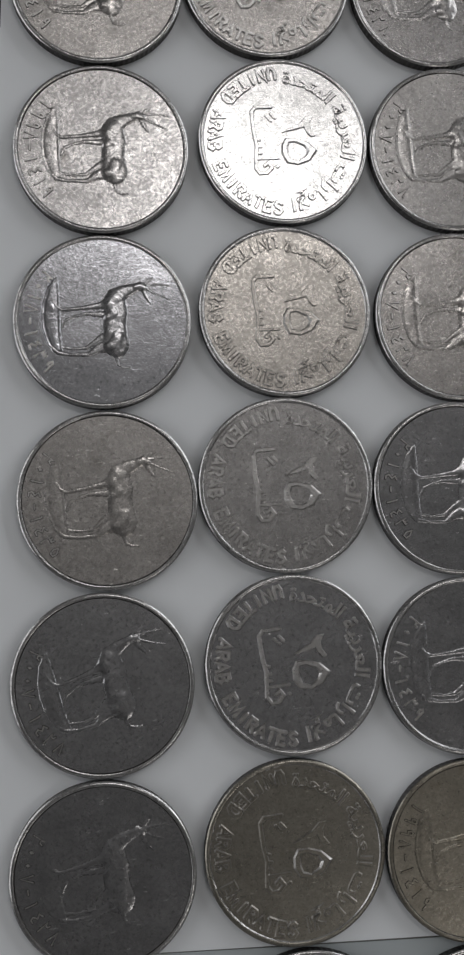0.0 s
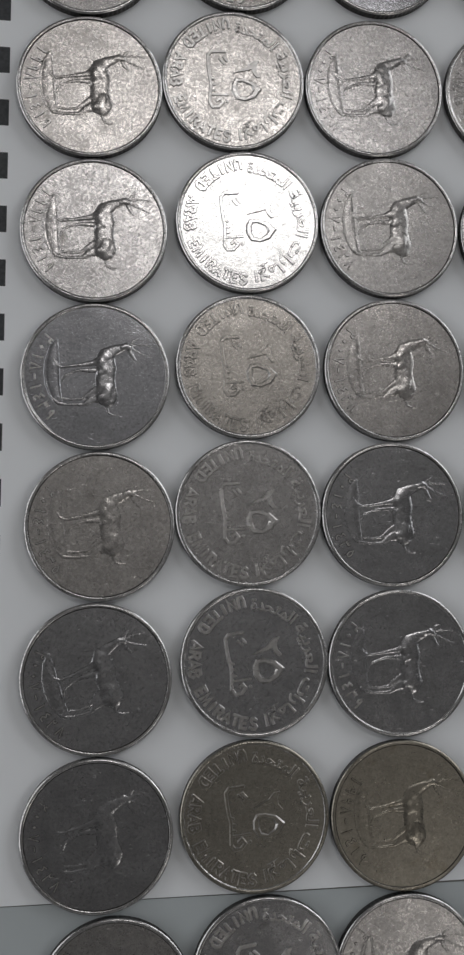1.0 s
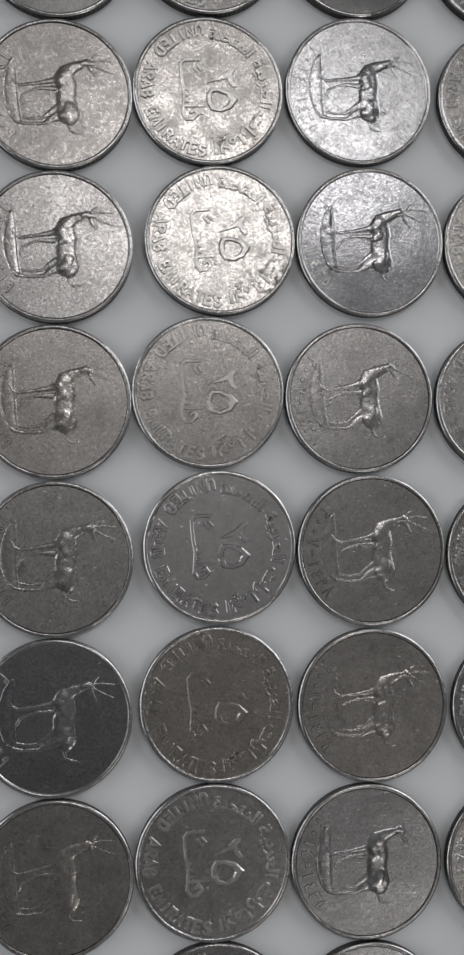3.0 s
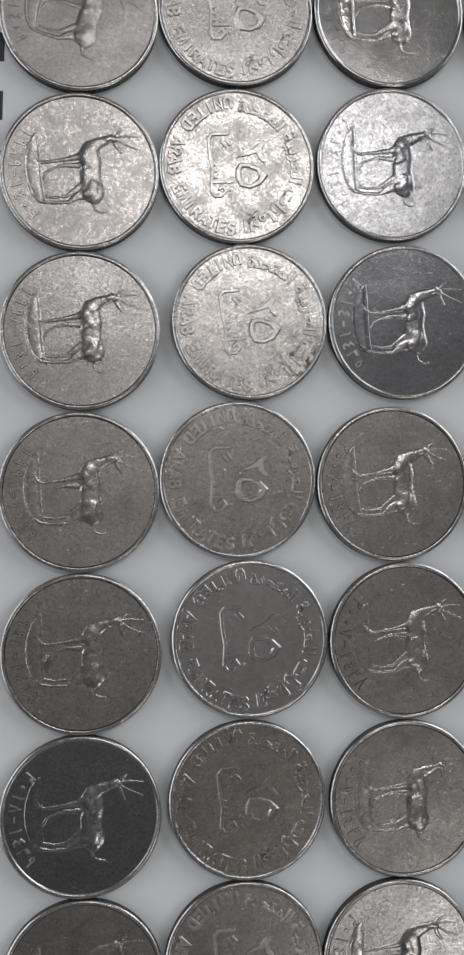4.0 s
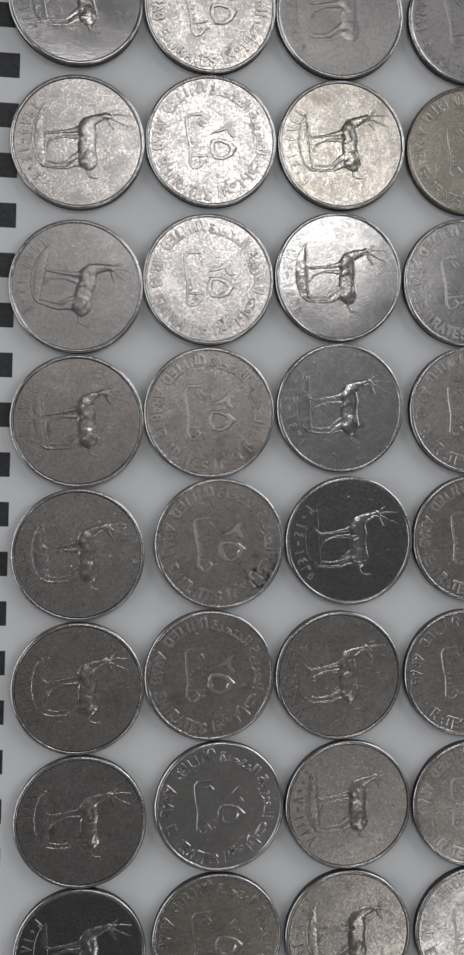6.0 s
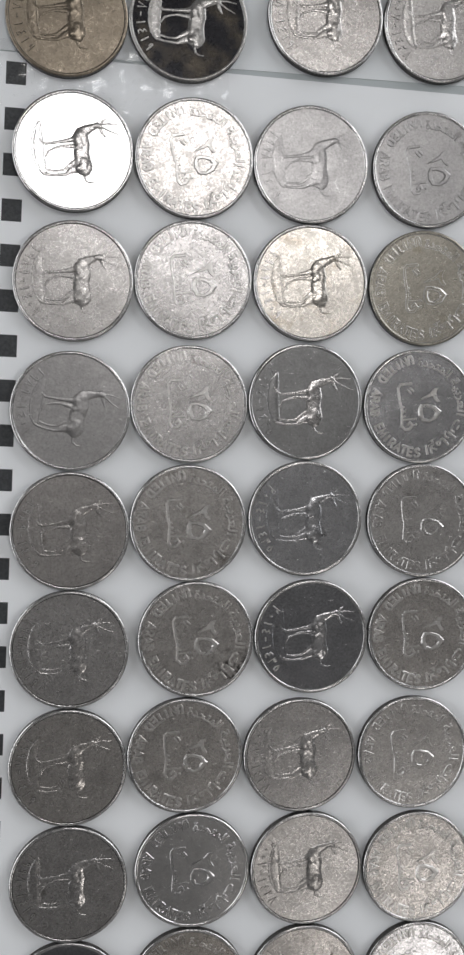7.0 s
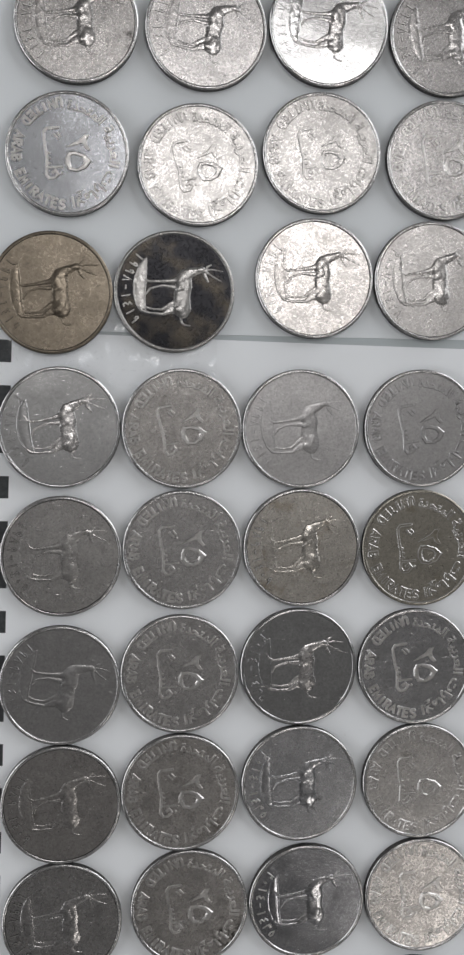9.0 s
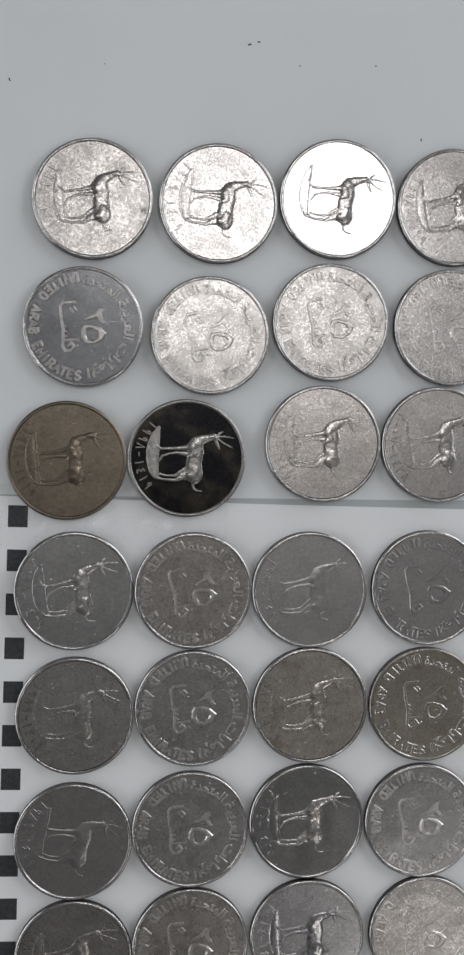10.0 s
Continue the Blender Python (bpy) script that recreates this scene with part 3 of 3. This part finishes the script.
CENTRES_C = [  # millimetres, row by row
    (40.7, -80.8), (40.7, -60.4), (41.0, -39.9), (40.7, -19.5), (41.7, 0.8), (41.7, 21.2), (40.2, 41.5), (41.8, 62.6), (40.4, 83.3), (40.1, 103.6), (40.6, 124.1), (40.3, 144.3), (42.4, 169.6), (43.5, 190.5), (44.5, 211.5),
]
CENTRES_D = [  # millimetres, row by row
    (61.3, -81.2), (61.4, -60.8), (61.9, -40.3), (61.5, -20.0), (62.6, 0.4), (62.2, 20.5), (60.8, 41.4), (62.2, 62.7), (61.6, 83.0), (60.6, 103.2), (61.1, 123.9), (61.3, 144.5), (62.8, 169.6), (64.7, 190.0), (65.0, 210.7),
]

BLANK, RIM, EDGE = blank_meshes()
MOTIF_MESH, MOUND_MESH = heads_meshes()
DATE_MESH = {key: [r.mesh("digit", METAL["steel"]) for r in arc_text(text, 141, 220, 8.1, 1.4, 0.95, 0.15, 0.13)] for key, text in DATES.items()}
TAILS_MESH = [(name, r.mesh(name, METAL["steel"])) for name, r in tails_reliefs()] + [("word", arc_word(*w)) for w in ARABIC]
FACE = 1.315 * MM


def dress(ob, relief, metal, relief_metal):
    """Gives a coin and its parts their metal, and its relief the height that wear has left."""
    for o in (ob, *ob.children):
        if o.name.startswith("reeded_edge"):
            continue
        slot = o.material_slots[0]
        slot.link = "OBJECT"
        slot.material = METAL[metal] if o is ob else METAL[relief_metal]
        if metal not in ("black", "olive", "worn", "dull", "toned", "brown", "dirty", "bright", "silver") and o.name.startswith(("letter", "word", "numeral", "digit")):
            slot.material = METAL["struck"]
        if o.name.startswith("rim") and metal not in ("black", "brown", "olive", "dirty", "bright", "silver"):
            slot.material = METAL["rim"]
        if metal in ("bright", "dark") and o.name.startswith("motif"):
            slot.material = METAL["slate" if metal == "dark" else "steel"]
        if len(o.material_slots) > 1 and metal in ("bright", "silver", "dark", "blue", "dull", "black", "stained"):
            o.material_slots[1].link = "OBJECT"
            o.material_slots[1].material = slot.material
        if o is not ob and not o.name.startswith("rim"):
            o.scale = (1, 1, relief)


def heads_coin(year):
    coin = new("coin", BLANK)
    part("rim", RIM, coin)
    part("reeded_edge", EDGE, coin, "dirty reeded edge, blackened to deepen the shade between coins")
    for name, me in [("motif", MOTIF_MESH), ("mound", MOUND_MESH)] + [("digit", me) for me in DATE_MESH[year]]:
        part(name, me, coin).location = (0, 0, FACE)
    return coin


def tails_coin():
    coin = new("coin", BLANK)
    part("rim", RIM, coin)
    part("reeded_edge", EDGE, coin, "dirty reeded edge, blackened to deepen the shade between coins")
    for name, me in TAILS_MESH:
        part(name, me, coin).location = (0, 0, FACE)
    return coin


# tone, relief left by wear, turn in degrees, year
COLUMN_A = [
    ("worn", 0.6, -6, "old"), ("slate", 0.5, 8, "mid"), ("slate", 0.9, 14, "mid"), ("warm", 0.7, 4, "late"), ("dark", 1.0, 0, "last"),
    ("steel", 1.0, 0, "old"), ("warm", 1.0, 2, "old"), ("steel", 1.0, 3, "old"), ("flecked", 0.9, 4, "older"), ("dull", 0.6, -14, "older"),
    ("worn", 0.7, 0, "older"), ("bright", 0.9, 5, "last"), ("brown", 1.0, 3, "old"), ("blue", 1.0, 0, ""), ("pitted", 1.0, 3, "old"),
]
COLUMN_B = [
    ("slate", 1.0, 4), ("olive", 1.1, 2), ("slate", 1.2, 3), ("steel", 1.1, 0), ("toned", 1.2, 0),
    ("silver", 1.2, 0), ("warm", 1.1, -2), ("spotted", 1.2, 3), ("darkened", 1.2, 0), ("steel", 1.0, 0),
    ("steel", 0.9, 2), ("warm", 1.1, 8), ("black", 1.0, -5, "old"), ("worn", 1.0, 8), ("steel", 1.0, -9, "older"),
]
COLUMN_C = [
    ("worn", 0.8, 0, "mid"), ("dirty", 0.8, 2, "old"), ("slate", 0.9, 0, "last"), ("slate", 0.9, 0, "late"), ("warm", 1.0, 0, "mid"),
    ("worn", 1.0, 2, "mid"), ("steel", 1.0, 3, "mid"), ("dark", 1.0, 2, "late"), ("stained", 1.0, 0, "late"), ("bright", 1.0, 0, "late"),
    ("blotchy", 1.0, 4, "older"), ("dull", 0.45, 3, "old"), ("warm", 1.0, 0, "old"), ("worn", 1.0, 5, ""), ("bright", 1.0, -8, "old"),
]
COLUMN_D = [
    ("worn", 0.7, 0), ("olive", 0.7, 0), ("slate", 0.8, 0), ("worn", 0.7, 0), ("slate", 0.8, 0),
    ("warm", 0.8, 0), ("worn", 0.7, 3), ("warm", 0.8, 0), ("worn", 0.7, 0), ("slate", 0.8, 4),
    ("olive", 0.4, 2), ("dull", 0.6, 6), ("worn", 1.0, 4, "mid"), ("steel", 0.9, 5), ("steel", 1.0, 6, "old"),
]
TONES = {
    "steel": "silver-grey", "warm": "warm silver", "blotchy": "blotchy pale-stained", "bright": "bright silver", "dark": "dark polished",
    "worn": "worn dull grey", "dull": "flat matte grey", "brown": "brown-toned", "olive": "olive-brown stained", "spotted": "dark-spotted silver",
    "black": "black-tarnished", "toned": "tan-tinged brown-spotted", "pitted": "grainy edge-pitted", "dirty": "dirty olive-brown", "darkened": "dirt-mottled warm silver",
    "slate": "dark slate-grey", "silver": "clean silver",
    "blue": "cool bluish-silver", "flecked": "worn grey dark-flecked", "stained": "bright dark-stained",
}

# coins that lie plainly tilted or flat, in degrees
LEANS = {("C", 5): (0.2, 1.2), ("C", 7): (2.0, -0.5), ("C", 8): (1.1, 0.0), ("B", 5): (0.0, 0.0), ("A", 11): (-0.5, 2.4), ("C", 9): (0.3, 0.5), ("C", 14): (2.4, 0.2), ("B", 9): (-0.6, 0.4), ("A", 4): (-0.6, 0.0), ("A", 13): (1.4, -1.8), ("B", 11): (2.0, 0.3)}

jitter = random.Random(7)
heads_master, tails_master = {}, None
for letter, column, centres in (("A", COLUMN_A, CENTRES_A), ("B", COLUMN_B, CENTRES_B), ("C", COLUMN_C, CENTRES_C), ("D", COLUMN_D, CENTRES_D)):
    for row, (tone, relief, turn, *year) in enumerate(column):
        x, y = centres[row]
        lean = LEANS.get((letter, row), (jitter.uniform(-0.5, 0.5), jitter.uniform(-0.5, 0.5)))
        tip = Euler((radians(lean[0]), radians(lean[1]), radians(turn)))
        m = Matrix.LocRotScale((x * MM, y * MM, (0.04 + 9.9 * math.sin(radians(max(0.0, math.hypot(*lean) - 0.8)))) * MM), tip, None)
        heads = bool(year and year[0])
        if heads:
            if year[0] not in heads_master:
                heads_master[year[0]] = coin = heads_coin(year[0])
                coin.matrix_basis = m
            else:
                coin = copy_thing(heads_master[year[0]], m)
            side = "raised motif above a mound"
        else:
            if tails_master is None:
                tails_master = coin = tails_coin()
                coin.matrix_basis = m
            else:
                coin = copy_thing(tails_master, m)
            side = "Arabic numerals and lettering"
        dress(coin, relief, tone, "rubbed" if tone == "black" else tone)
        tagged(coin, f"{TONES[tone]} metal coin with {side}", "coin", "coins laid in rows")
